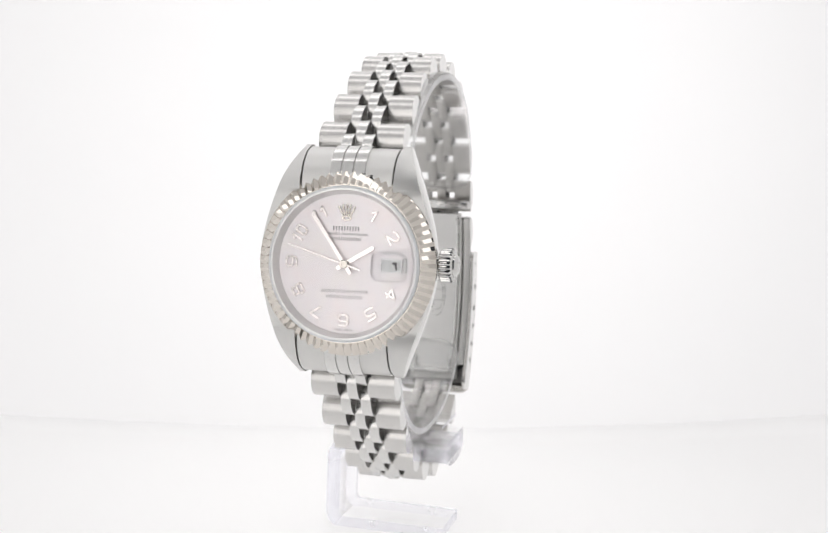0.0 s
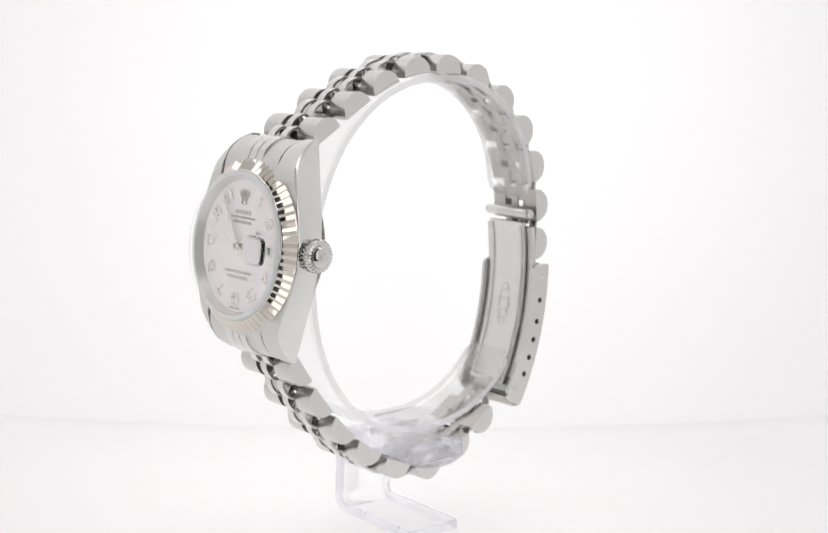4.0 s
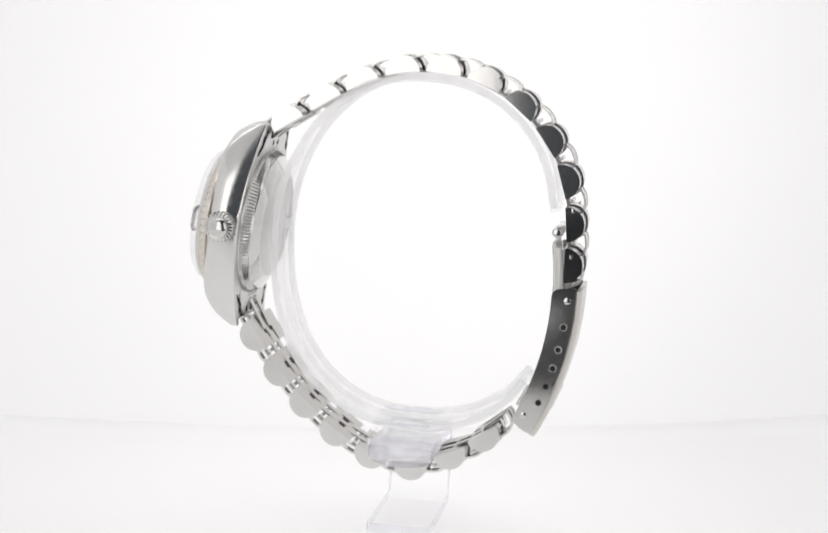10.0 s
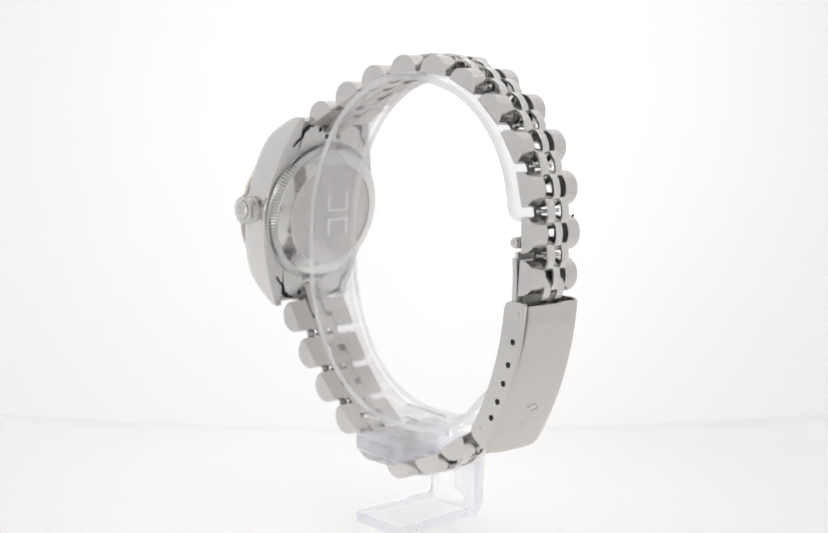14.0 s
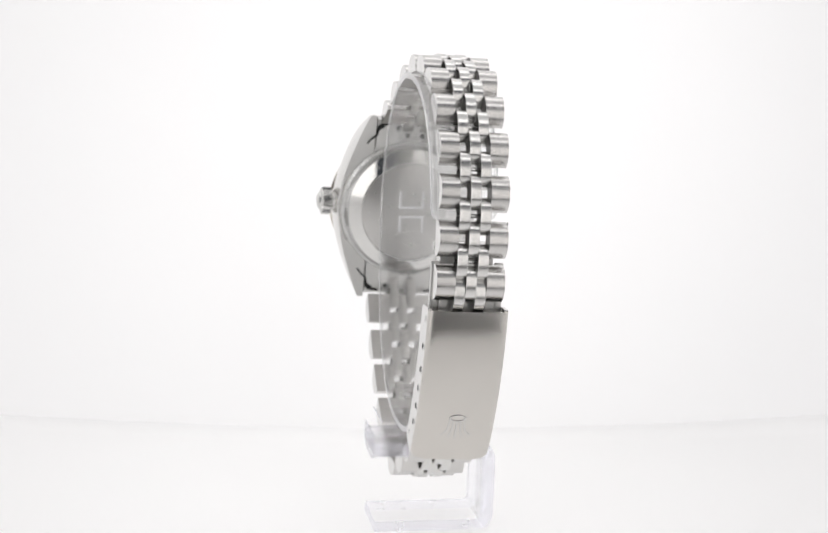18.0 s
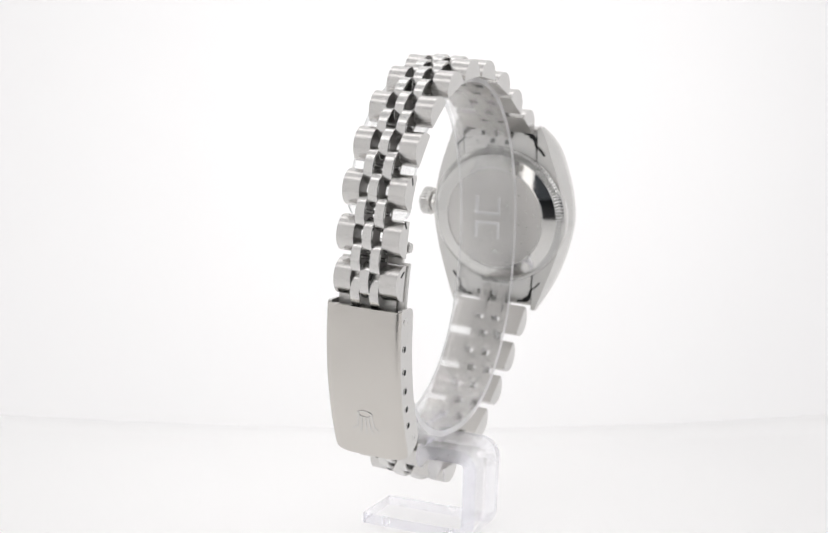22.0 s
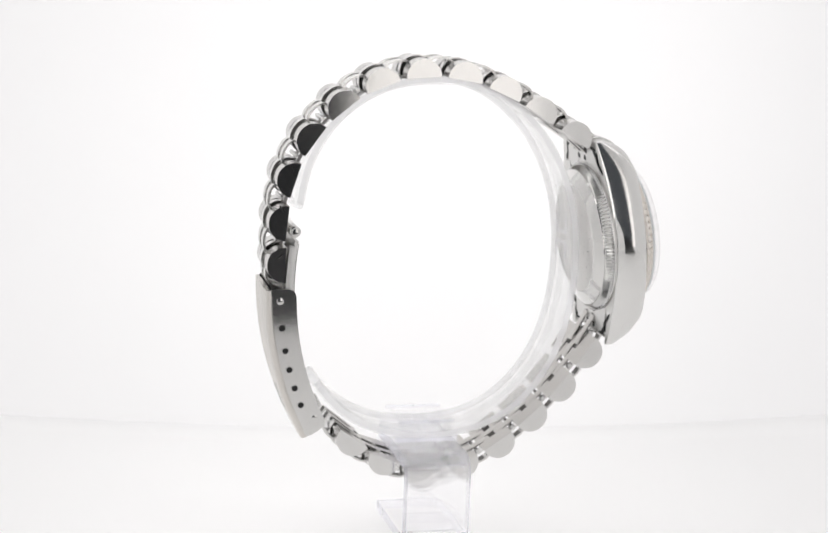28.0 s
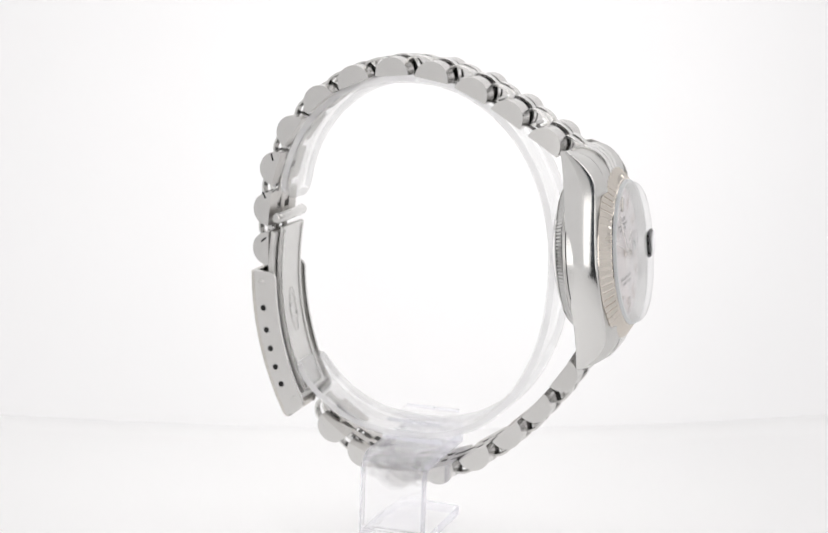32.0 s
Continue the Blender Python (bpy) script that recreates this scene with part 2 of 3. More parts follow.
def sweep():
    """White floor sheet and the bowed back sheet that stands on its rear edge."""
    bm = bmesh.new()
    prof = [(-115, 0), (-60, 0), (-30, 0), (0, 0), (20, 0), (36, 0), (46, 0)]
    prof.append((56.8, 0))
    cols, rows = [], []
    for i in range(41):
        x = -150 + 300 * i / 40
        y1 = back_line(x)
        cols.append([bm.verts.new((x, y if y < 0 else y * y1 / 56, FLOOR + z)) for y, z in prof])
        rows.append([(x, y1, FLOOR + 0.05), (x, y1 + 5, FLOOR + 70), (x, y1 + 12, 171), (x, y1 + 14, 171), (x, y1 + 7, FLOOR + 70), (x, y1 + 2, FLOOR + 0.05)])
    for a, b in zip(cols, cols[1:]):
        for j in range(len(prof) - 1):
            bm.faces.new((a[j], a[j + 1], b[j + 1], b[j]))
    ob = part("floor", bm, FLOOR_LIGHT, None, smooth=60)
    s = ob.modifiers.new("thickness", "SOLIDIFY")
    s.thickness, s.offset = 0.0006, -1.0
    tagged(ob, "seamless white floor sheet lit from below, bright pool painted in its middle", "floor", kind="structure")
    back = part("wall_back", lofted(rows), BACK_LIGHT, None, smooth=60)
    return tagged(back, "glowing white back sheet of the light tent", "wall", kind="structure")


sweep()


def panel(name, bm, mat, label, category):
    return tagged(part(name, bm, mat, None, smooth=0), label, category, kind="structure")


panel("wall_left", box(-152, -150, -120, 106, FLOOR - 1, 190), SIDE_LIGHT, "glowing white side diffuser of the light tent", "wall")
panel("wall_right", box(150, 152, -120, 106, FLOOR - 1, 190), SIDE_LIGHT, "glowing white side diffuser of the light tent", "wall")
panel("ceiling", box(-150, 150, -82, 106, 170, 172), TOP_LIGHT, "white cloth top of the light tent", "ceiling")
panel("front_panel", box(-150, -46, -242, -240, FLOOR - 1, 190), FRONT_LIGHT, "glowing white front diffuser beside the opening", "wall")
panel("front_panel", box(87, 150, -242, -240, FLOOR - 1, 190), FRONT_DIM, "glowing white front diffuser beside the opening", "wall")
panel("wall_left_front", box(-152, -150, -240, -121, FLOOR - 1, 190), SIDE_LIGHT, "glowing white side diffuser of the light tent", "wall")
panel("wall_right_front", box(150, 152, -240, -121, FLOOR - 1, 190), SIDE_LIGHT, "glowing white side diffuser of the light tent", "wall")
for x0, x1 in ((-150, -40), (86, 150)):
    panel("ceiling_front", box(x0, x1, -240, -83, 170, 172), TOP_LIGHT, "white cloth tent top beside the open front", "ceiling")
panel("table", box(-600, 600, -700, -119, FLOOR - 6, FLOOR - 1), plain("dark_table_top", (0.035, 0.035, 0.037), 0.6, 0.2, 40), "dark table top before the tent", "table")
panel("floor_front_left", box(-150, -20, -240, -115.2, FLOOR - 0.6, FLOOR), SHEET, "white board beside the opening", "floor")
panel("floor_front_right", box(92, 150, -240, -115.2, FLOOR - 0.6, FLOOR), SHEET, "white board beside the opening", "floor")
for y0, y1 in ((-80, -46), (24, 62)):
    panel("light_bar", box(-140, 140, y0, y1, 164, 169.5, 0.8), BAR_LIGHT, "long glowing lamp bar under the tent top", "lamp")


# ---- the watch ----
watch = tagged(new("wristwatch"), "small steel wristwatch with fluted bezel and pink pearl dial", "wristwatch")
LEAN = Matrix.Translation((-1.96 * MM, 0, 0)) @ Matrix.Rotation(radians(-1.85), 4, "Y")

# case frame: x to three o'clock, y to twelve, z out of the dial
TILT = radians(7)
CASE = Matrix(((1, 0, 0, 0.1), (0, math.sin(TILT), -math.cos(TILT), -32.8), (0, math.cos(TILT), math.sin(TILT), 19.55), (0, 0, 0, 1)))
FACE = CASE @ Matrix.Translation((0.4, -0.22, 0))
REAR = CASE @ Matrix.Translation((-0.25, 0, 0))


END = [(9.2, -0.95), (11.6, -1.15), (13.2, -1.75), (14.5, -2.8), (15.3, -4.1), (15.6, -5.3), (15.3, -6.5), (14.2, -6.9), (12.0, -6.7), (9.2, -6.1)]


def eased(points, steps=4):
    """More points on a smooth curve through the given ones."""
    out = []
    for i in range(len(points) - 1):
        p0, p1, p2, p3 = (points[max(0, min(len(points) - 1, i + k))] for k in (-1, 0, 1, 2))
        for j in range(steps):
            t = j / steps
            out.append(tuple(0.5 * (2 * b + (c - a) * t + (2 * a - 5 * b + 4 * c - d) * t * t + (3 * b - a - 3 * c + d) * t ** 3) for a, b, c, d in zip(p0, p1, p2, p3)))
    return out + [points[-1]]


END = eased(END[:7]) + END[7:]


def end_front(v):
    """Front of the end link at a height v."""
    for (a, p), (b, q) in zip(END, END[1:]):
        if a <= abs(v) <= b:
            return p + (q - p) * (abs(v) - a) / (b - a)
    return -9.0


def half_width(v):
    """Half the case's width at a height v over its middle."""
    s = math.sqrt(v * v + 3.0) - math.sqrt(3.0)
    return 12.55 - 0.16 * s - 0.0135 * s * s


def lug_front(v):
    s = abs(v)
    return -1.55 - 0.012 * max(0.0, s - 7.5) ** 2 - 0.115 * max(0.0, s - 10.3) ** 2


def lug_back(v):
    return -6.15 - 0.85 * (abs(v) / 15.9) ** 3


def flank():
    """Side wall: (share of the height, inset as a share of it); it leans in at the back, then rounds over."""
    bends = [(0.0, 48), (0.06, 27), (0.18, 27), (0.5, 13), (0.62, 0), (0.92, -14), (1.0, -55)]

    def tilt(s):
        for (a, p), (b, q) in zip(bends, bends[1:]):
            if s <= b:
                return p + (q - p) * (s - a) / (b - a)

    steps = [0.0, 0.03, 0.06, 0.12, 0.2, 0.28, 0.36, 0.44, 0.52, 0.6, 0.68, 0.76, 0.84, 0.92, 0.96, 1.0]
    out, u = [], 0.0
    for a, b in zip(steps, steps[1:]):
        out.append((a, u))
        u += (b - a) * math.tan(radians(tilt((a + b) / 2)))
    out.append((1.0, u))
    most = max(q for p, q in out)
    return [(p, most - q) for p, q in out]


FLANK = flank()


def case_body():
    bm = bmesh.new()
    for side in (1, -1):
        rows = []
        for i in range(73):
            v = -15.9 + 31.8 * i / 72
            h, top, low = half_width(v) + (0.18 if side > 0 else 0), lug_front(v), lug_back(v)
            top = max(top, low + 0.35)
            th = top - low
            inner = 6.62
            top_in = top + min(0.9, 0.28 * th)
            if abs(v) < 9.6:
                top_in = min(top_in, -1.4)
            else:
                top_in = max(top_in, end_front(v) - 0.06)
            lean = th * (1 - 0.4 * abs(v) / 15.9) if side < 0 else th * (0.85 - 0.6 * abs(v) / 15.9)
            bulge = [(h - lean * d, low + th * s) for s, d in FLANK]
            ring = [(inner, low)] + bulge + [(inner + 0.5 * (h - inner), top + 0.6 * (top_in - top)), (inner, top_in)]
            rows.append([(side * u, v, w) for u, w in ring])
        lofted(rows, bm, mats=(0, 16, 17, 18))
    lathe([(0, -6.2), (11.85, -6.2), (12.1, -5.95), (12.1, -1.5), (11.4, -1.35), (9.98, -1.35), (9.98, -1.45), (0, -1.45)], 96, bm)
    return bm


case = part("case_body", case_body(), CASE_STEEL, watch, "steel case with tapered lugs, polished sides and satin top", CASE, 35)
case.data.materials.append(SATIN)


def bezel(n=66):
    """Conical ring cut by sharp triangular flutes."""
    bm = bmesh.new()
    rings = []
    prof = [(11.75, -1.6, 0), (12.5, -1.52, 0), (12.56, -1.45, 0), (12.56, -1.3, 0), (12.5, -1.08, 1.0), (10.95, 0.1, 0.92), (10.8, 0.2, 0.4), (10.74, 0.23, 0), (10.64, 0.23, 0), (10.6, 0.12, 0), (10.3, 0.0, 0), (10.3, -1.3, 0), (11.4, -1.3, 0)]
    m = 2 * n
    for r, h, k in prof:
        ring = []
        for i in range(m):
            a = math.tau * i / m
            dip = k * 0.31 * (i % 2)
            ring.append(bm.verts.new(((r - dip * 0.6) * math.cos(a), (r - dip * 0.6) * math.sin(a), h - dip * 0.8)))
        rings.append(ring)
    for a, b in zip(rings, rings[1:] + rings[:1]):
        for i in range(m):
            bm.faces.new((a[i], a[(i + 1) % m], b[(i + 1) % m], b[i]))
    return bm


part("bezel", bezel(), WHITE_GOLD, watch, "fluted white gold bezel", FACE, 22)
part("rehaut", lathe([(10.3, 0.68), (10.05, 0.68), (9.45, -0.5), (10.28, -0.6)], 96, close=True), RING_STEEL, watch, "polished inner ring round the dial", FACE)
crystal = part("crystal", lathe([(0, 0.7), (10.08, 0.7), (10.22, 0.78), (10.22, 1.42), (9.74, 1.84), (9.6, 1.86), (0, 1.88)], 96), PANE, watch, "clear flat crystal with a bevelled rim", FACE, 20)
crystal.visible_shadow = False
part("crystal_gasket", lathe([(10.24, 0.02), (10.62, 0.02), (10.62, 0.56), (10.52, 0.7), (10.32, 0.7), (10.24, 0.6)], 96, close=True), GASKET, watch, "pale ring round the crystal", FACE)


def cyclops():
    bm = bmesh.new()
    rows = []
    for s, h in [(1.0, 1.885), (0.93, 2.06)] + [(0.9 * math.cos(math.pi / 2 * k / 6.4), 2.08 + 0.3 * math.sin(math.pi / 2 * k / 6.4)) for k in range(7)]:
        ring = []
        for i in range(40):
            a = math.tau * i / 40
            c, d = math.cos(a), math.sin(a)
            ring.append((6.85 + 2.6 * s * math.copysign(abs(c) ** 0.5, c), 2.05 * s * math.copysign(abs(d) ** 0.5, d), h))
        rows.append(ring)
    return lofted(rows, bm)


lens = part("cyclops_lens", cyclops(), LENS, crystal, "magnifying lens over the date", None, 60)
lens.visible_shadow = False

dial = part("dial", lathe([(0, -1.0), (9.6, -1.0), (9.6, -0.52), (0, -0.5)], 96), PEARL, watch, "pink mother-of-pearl dial", FACE)


def lettering(name, text, size, m, mat, parent, depth=0.04, label="", squash=1.0):
    curve = bpy.data.curves.new(name, "FONT")
    curve.body, curve.size, curve.extrude = text, size, depth
    curve.align_x, curve.align_y = "CENTER", "CENTER"
    temp = new(name, curve)
    me = bpy.data.meshes.new_from_object(temp.evaluated_get(bpy.context.evaluated_depsgraph_get()))
    bpy.data.objects.remove(temp)
    me.transform(Matrix.Diagonal((MM * squash, MM, MM, 1)))
    me.materials.clear()
    me.materials.append(mat)
    return place(name, me, parent, label, m)


STROKES = {
    "0": ["-5,3 -3,5 3,5 5,3 5,-3 3,-5 -3,-5 -5,-3 -5,3"],
    "1": ["-3,2 1,5 1,-5"],
    "2": ["-5,3 -3,5 3,5 5,3 4,0 -5,-5 5,-5"],
    "4": ["2,-5 2,5 -5,-2 5,-2"],
    "5": ["5,5 -4,5 -5,1 3,1 5,-1 5,-3 3,-5 -5,-5"],
    "6": ["4,5 -3,5 -5,3 -5,-3 -3,-5 3,-5 5,-3 5,-1 3,1 -5,1"],
    "7": ["-5,5 5,5 -1,-5"],
    "8": ["-4,0 -4,4 -3,5 3,5 4,4 4,0 -4,0 -5,-1 -5,-4 -4,-5 4,-5 5,-4 5,-1 4,0"],
    "9": ["-4,-5 3,-5 5,-3 5,3 3,5 -3,5 -5,3 -5,1 -3,-1 5,-1"],
}


def numeral(text):
    """Square-shouldered figures built up from flat strokes."""
    bm = bmesh.new()
    wide = 1.3 if len(text) == 1 else 0.95
    for k, figure in enumerate(text):
        shift = (k - (len(text) - 1) / 2) * 1.28
        for line in STROKES[figure]:
            pts = [tuple(float(c) / 10 for c in p.split(",")) for p in line.split()]
            pts = [Vector((shift + x * wide, y * 1.45, 0)) for x, y in pts]
            for p, q in zip(pts, pts[1:]):
                d = q - p
                m = Matrix.Translation((p + q) / 2) @ Matrix.Rotation(math.atan2(d.y, d.x), 4, "Z") @ Matrix.Diagonal((d.length + 0.26, 0.29, 0.22, 1))
                bmesh.ops.create_cube(bm, size=1, matrix=m)
    return bevelled(bm, 0.04, 1)


for hour in (1, 2, 4, 5, 6, 7, 8, 9, 10, 11):
    a = radians(90 - 30 * hour)
    m = Matrix.Translation((7.65 * math.cos(a), 7.65 * math.sin(a), -0.42)) @ Matrix.Rotation(a - math.pi / 2, 4, "Z")
    part("numeral", numeral(str(hour)), HAND_GOLD, dial, "applied white gold numeral", m, 0)
for text, size, v, squash in (("SUPERLATIVE CHRONOMETER", 0.62, -3.75, 0.80), ("OFFICIALLY CERTIFIED", 0.62, -4.52, 0.82), ("SWISS   MADE", 0.42, -8.98, 1.0)):
    lettering("dial_print", text, size, Matrix.Translation((0.0, v, -0.49)), INK, dial, 0.008, "fine grey printed line", squash)


def bars(runs, v, height, bm=None):
    bm = bm or bmesh.new()
    for u0, u1 in runs:
        box(u0, u1, v - height / 2, v + height / 2, -0.50, -0.48, bm=bm)
    return bm


for v, height, first, pitch, count, skip in ((4.8, 0.6, -1.9, 0.39, 10, 99), (4.05, 0.32, -2.95, 0.19, 32, 11), (3.38, 0.46, -2.25, 0.3, 15, 99)):
    runs = [(first + pitch * i, first + pitch * i + pitch * 0.46) for i in range(count) if i != skip]
    part("print_bar", bars(runs, v, height), INK, dial, "grey printed line as bars", None, 0)


def fan(size, depth):
    """Five tapered prongs with tips over an oval foot."""
    bm = bmesh.new()
    lathe([(0.3, -depth), (0.55, -depth), (0.5, depth), (0.36, depth)], 20, bm, True)
    for v in bm.verts:
        v.co = Vector((v.co.x, v.co.y * 0.45 - 0.6, v.co.z))
    for k in (-2, -1, 0, 1, 2):
        root, tip = Vector((k * 0.17, -0.45, 0)), Vector((k * 0.40, 0.72 - 0.06 * k * k, 0))
        rod(root, tip, 0.1, 8, bm)
        bmesh.ops.create_icosphere(bm, subdivisions=1, radius=0.15, matrix=Matrix.Translation(tip))
    for v in bm.verts:
        v.co.x, v.co.y = v.co.x * size, v.co.y * size
    return bm


part("emblem", fan(1.35, 0.1), WHITE_GOLD, dial, "applied gold fan-shaped emblem", Matrix.Translation((0, 7.0, -0.42)))
win = part("date_window", box(5.3, 7.6, -0.66, 0.66, -0.54, -0.48), DATE_SHADED, dial, "white date disc greyed for the shade of its window", None, 0)
bm = bmesh.new()
for u0, u1, v0, v1 in ((5.14, 7.76, 0.66, 0.82), (5.14, 7.76, -0.82, -0.66), (5.14, 5.3, -0.66, 0.66), (7.6, 7.76, -0.66, 0.66)):
    box(u0, u1, v0, v1, -0.52, -0.36, bm=bm)
part("date_frame", bm, ENAMEL, dial, "white frame of the date window", None, 0)
bm = bmesh.new()
for u0, u1, v0, v1 in ((6.95, 7.2, -0.45, 0.45), (6.62, 6.95, 0.22, 0.45)):
    box(u0, u1, v0, v1, -0.478, -0.46, bm=bm)
part("date_digit", bm, BLACK, win, "black date numeral", None, 0)


def hand(length, width, tail, lift, angle):
    bm = bmesh.new()
    out = [(-width * 0.5, -tail), (width * 0.5, -tail), (width * 0.5, length * 0.96), (0, length), (-width * 0.5, length * 0.96)]
    low = [bm.verts.new((x, y, lift)) for x, y in out]
    top = [bm.verts.new((x * 0.86, y, lift + 0.14)) for x, y in out]
    bm.faces.new(low[::-1])
    bm.faces.new(top)
    for i in range(5):
        bm.faces.new((low[i], low[(i + 1) % 5], top[(i + 1) % 5], top[i]))
    bmesh.ops.rotate(bm, verts=bm.verts[:], cent=(0, 0, 0), matrix=Matrix.Rotation(radians(angle), 3, "Z"))
    return bm


part("hour_hand", hand(4.75, 0.66, 1.3, -0.2, -59), HAND_GOLD, watch, "", FACE, 0)
part("minute_hand", hand(8.3, 0.58, 1.6, 0.02, 35), HAND_GOLD, watch, "", FACE, 0)
part("second_hand", hand(8.4, 0.2, 2.4, 0.24, 73), HAND_GOLD, watch, "", FACE, 0)
part("hand_hub", lathe([(0, -0.5), (0.6, -0.5), (0.6, 0.34), (0.48, 0.46), (0.3, 0.46), (0.26, 0.38), (0, 0.38)], 32), WHITE_GOLD, watch, "", FACE)


def winding_crown():
    bm = bmesh.new()
    prof = [(0, 0, 0), (1.4, 0, 0), (1.5, 0.5, 0), (2.1, 0.65, 0.2), (2.38, 0.85, 1), (2.38, 2.2, 1), (2.25, 2.4, 0.9), (1.78, 2.55, 0.5), (1.6, 2.5, 0), (1.52, 2.5, 0), (1.48, 2.75, 0), (1.2, 3.0, 0), (0.7, 3.15, 0), (0, 3.2, 0)]
    n = 26 * 4
    rings = []
    for r, h, k in prof:
        if r == 0:
            rings.append([bm.verts.new((h, 0, 0))])
            continue
        ring = []
        for i in range(n):
            a = math.tau * i / n
            q = r - 0.24 * k * (0, 0.15, 1, 1)[i % 4]
            ring.append(bm.verts.new((h, q * math.cos(a), q * math.sin(a))))
        rings.append(ring)
    for a, b in zip(rings, rings[1:]):
        for i in range(n):
            j = (i + 1) % n
            if len(a) == 1:
                bm.faces.new((a[0], b[i], b[j]))
            elif len(b) == 1:
                bm.faces.new((a[i], a[j], b[0]))
            else:
                bm.faces.new((a[i], a[j], b[j], b[i]))
    return bm


crown = part("winding_crown", winding_crown(), STEEL, watch, "knurled steel winding crown", CASE @ Matrix.Translation((12.3, 0.1, -3.9)), 30)
face = Matrix(((0, 0, 1, 3.08), (0, 1, 0, 0), (-1, 0, 0, 0), (0, 0, 0, 1)))
part("crown_emblem", fan(0.78, 0.08), STEEL, crown, "raised fan-shaped emblem", face)


def case_back():
    """Screwed back: knurled collar, polished slope, flat middle."""
    bm = bmesh.new()
    n = 260
    prof = [(11.75, -6.15, 0), (11.75, -6.5, 0), (11.7, -6.62, 0.2), (11.35, -6.95, 0.9), (10.95, -7.6, 1.0), (10.7, -7.85, 0.5), (10.6, -7.9, 0), (10.3, -7.95, 0), (8.5, -8.72, 0), (8.4, -8.76, 0), (0, -8.8, 0)]
    rings = []
    for r, h, k in prof:
        if r == 0:
            rings.append([bm.verts.new((0, 0, h))])
        else:
            rings.append([bm.verts.new(((r - k * 0.22 * (i % 2)) * math.cos(math.tau * i / n), (r - k * 0.22 * (i % 2)) * math.sin(math.tau * i / n), h + k * 0.16 * (i % 2))) for i in range(n)])
    for a, b in zip(rings, rings[1:]):
        for i in range(n):
            j = (i + 1) % n
            f = bm.faces.new((a[i], a[j], b[0]) if len(b) == 1 else (a[i], a[j], b[j], b[i]))
            f.material_index = 1 if a in rings[1:5] else 0
    return bm


back = part("case_back", case_back(), BACK_STEEL, watch, "screwed steel case back with a fluted collar", REAR, 25)
back.data.materials.append(PIN_STEEL)
part("back_slope", lathe([(10.7, -7.86), (10.68, -7.98), (8.75, -8.8), (8.6, -8.84), (8.45, -8.84), (8.4, -8.7), (10.2, -7.8)], 96, close=True), STEEL, back, "polished sloping ring", None, 30)

# ---- end links between the lugs ----
for side in (1, -1):
    out = [(side * v, w) for v, w in END]
    e = part("end_link", prism(out, -6.42, 6.42, 0.12), SATIN, watch, "brushed end link fitted between the lugs", CASE, 50, True)
    for k in (-1, 0, 1):
        lip = [(side * (v + (0.35 if v > 13 else 0)), w + 0.14 if w > -5 else w) for v, w in END]
        part("end_bead", prism(lip, k * 1.72 - 0.8, k * 1.72 + 0.8, 0.1), BEAD_STEEL, e, "polished ridge", None, 50, True)

# ---- bracelet: rows of two broad links and three narrow ones ----
UPPER = [(-20.9, 34.75, 32), (-15.15, 38.3, 31), (-9.6, 41.25, 23), (-3.5, 43.2, 9), (2.7, 43.5, -5), (8.7, 42.0, -23), (14.2, 38.7, -40), (18.6, 33.9, -55), (21.35, 28.15, -73), (22.4, 21.8, -85), (22.5, 15.6, -90)]
LOWER = [(-25.0, 1.5, -56), (-21.1, -3.9, -51), (-16.8, -8.7, -44), (-11.8, -12.9, -35), (-6.1, -16.0, -21), (0.2, -17.3, -2), (6.15, -15.0, 20), (11.2, -11.65, 35)]


def dome(length, height, lift=0.0, n=16, full=0.85):
    """Flat inside, round outside."""
    pts = [(length / 2 * math.copysign(abs(math.cos(a)) ** full, math.cos(a)), lift + height * math.sin(a) ** full) for a in (math.pi * i / n for i in range(n + 1))]
    return pts


def mesh_of(name, bm, mat, smooth=40, flat=False):
    ob = part(name, bm, mat, None, smooth=smooth, flat=flat)
    me = ob.data
    bpy.data.objects.remove(ob)
    return me


def outer_link(side, back, wide):
    """Satin dome with polished ends; the outer end is dressed back by a few degrees, the inner end darkened as gap
    shade. back: the watch's +y in the link's own y and z.
    """
    bm = prism(dome(5.25, 2.75, 0.0, 36, 0.97), -wide / 2, wide / 2)
    for v in bm.verts:
        if v.co.x * side > 0:
            v.co.x -= side * (v.co.y * back[0] + (v.co.z - 1.2) * back[1]) * math.tan(radians(2.4))
    bevelled(bm, 0.2)
    for f in bm.faces:
        f.normal_update()
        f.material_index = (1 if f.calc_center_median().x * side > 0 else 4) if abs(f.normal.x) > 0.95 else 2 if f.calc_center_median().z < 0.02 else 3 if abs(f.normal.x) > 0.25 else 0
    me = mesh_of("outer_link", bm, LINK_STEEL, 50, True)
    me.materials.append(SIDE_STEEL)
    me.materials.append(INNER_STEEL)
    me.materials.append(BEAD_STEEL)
    me.materials.append(SHADE_STEEL)
    return me


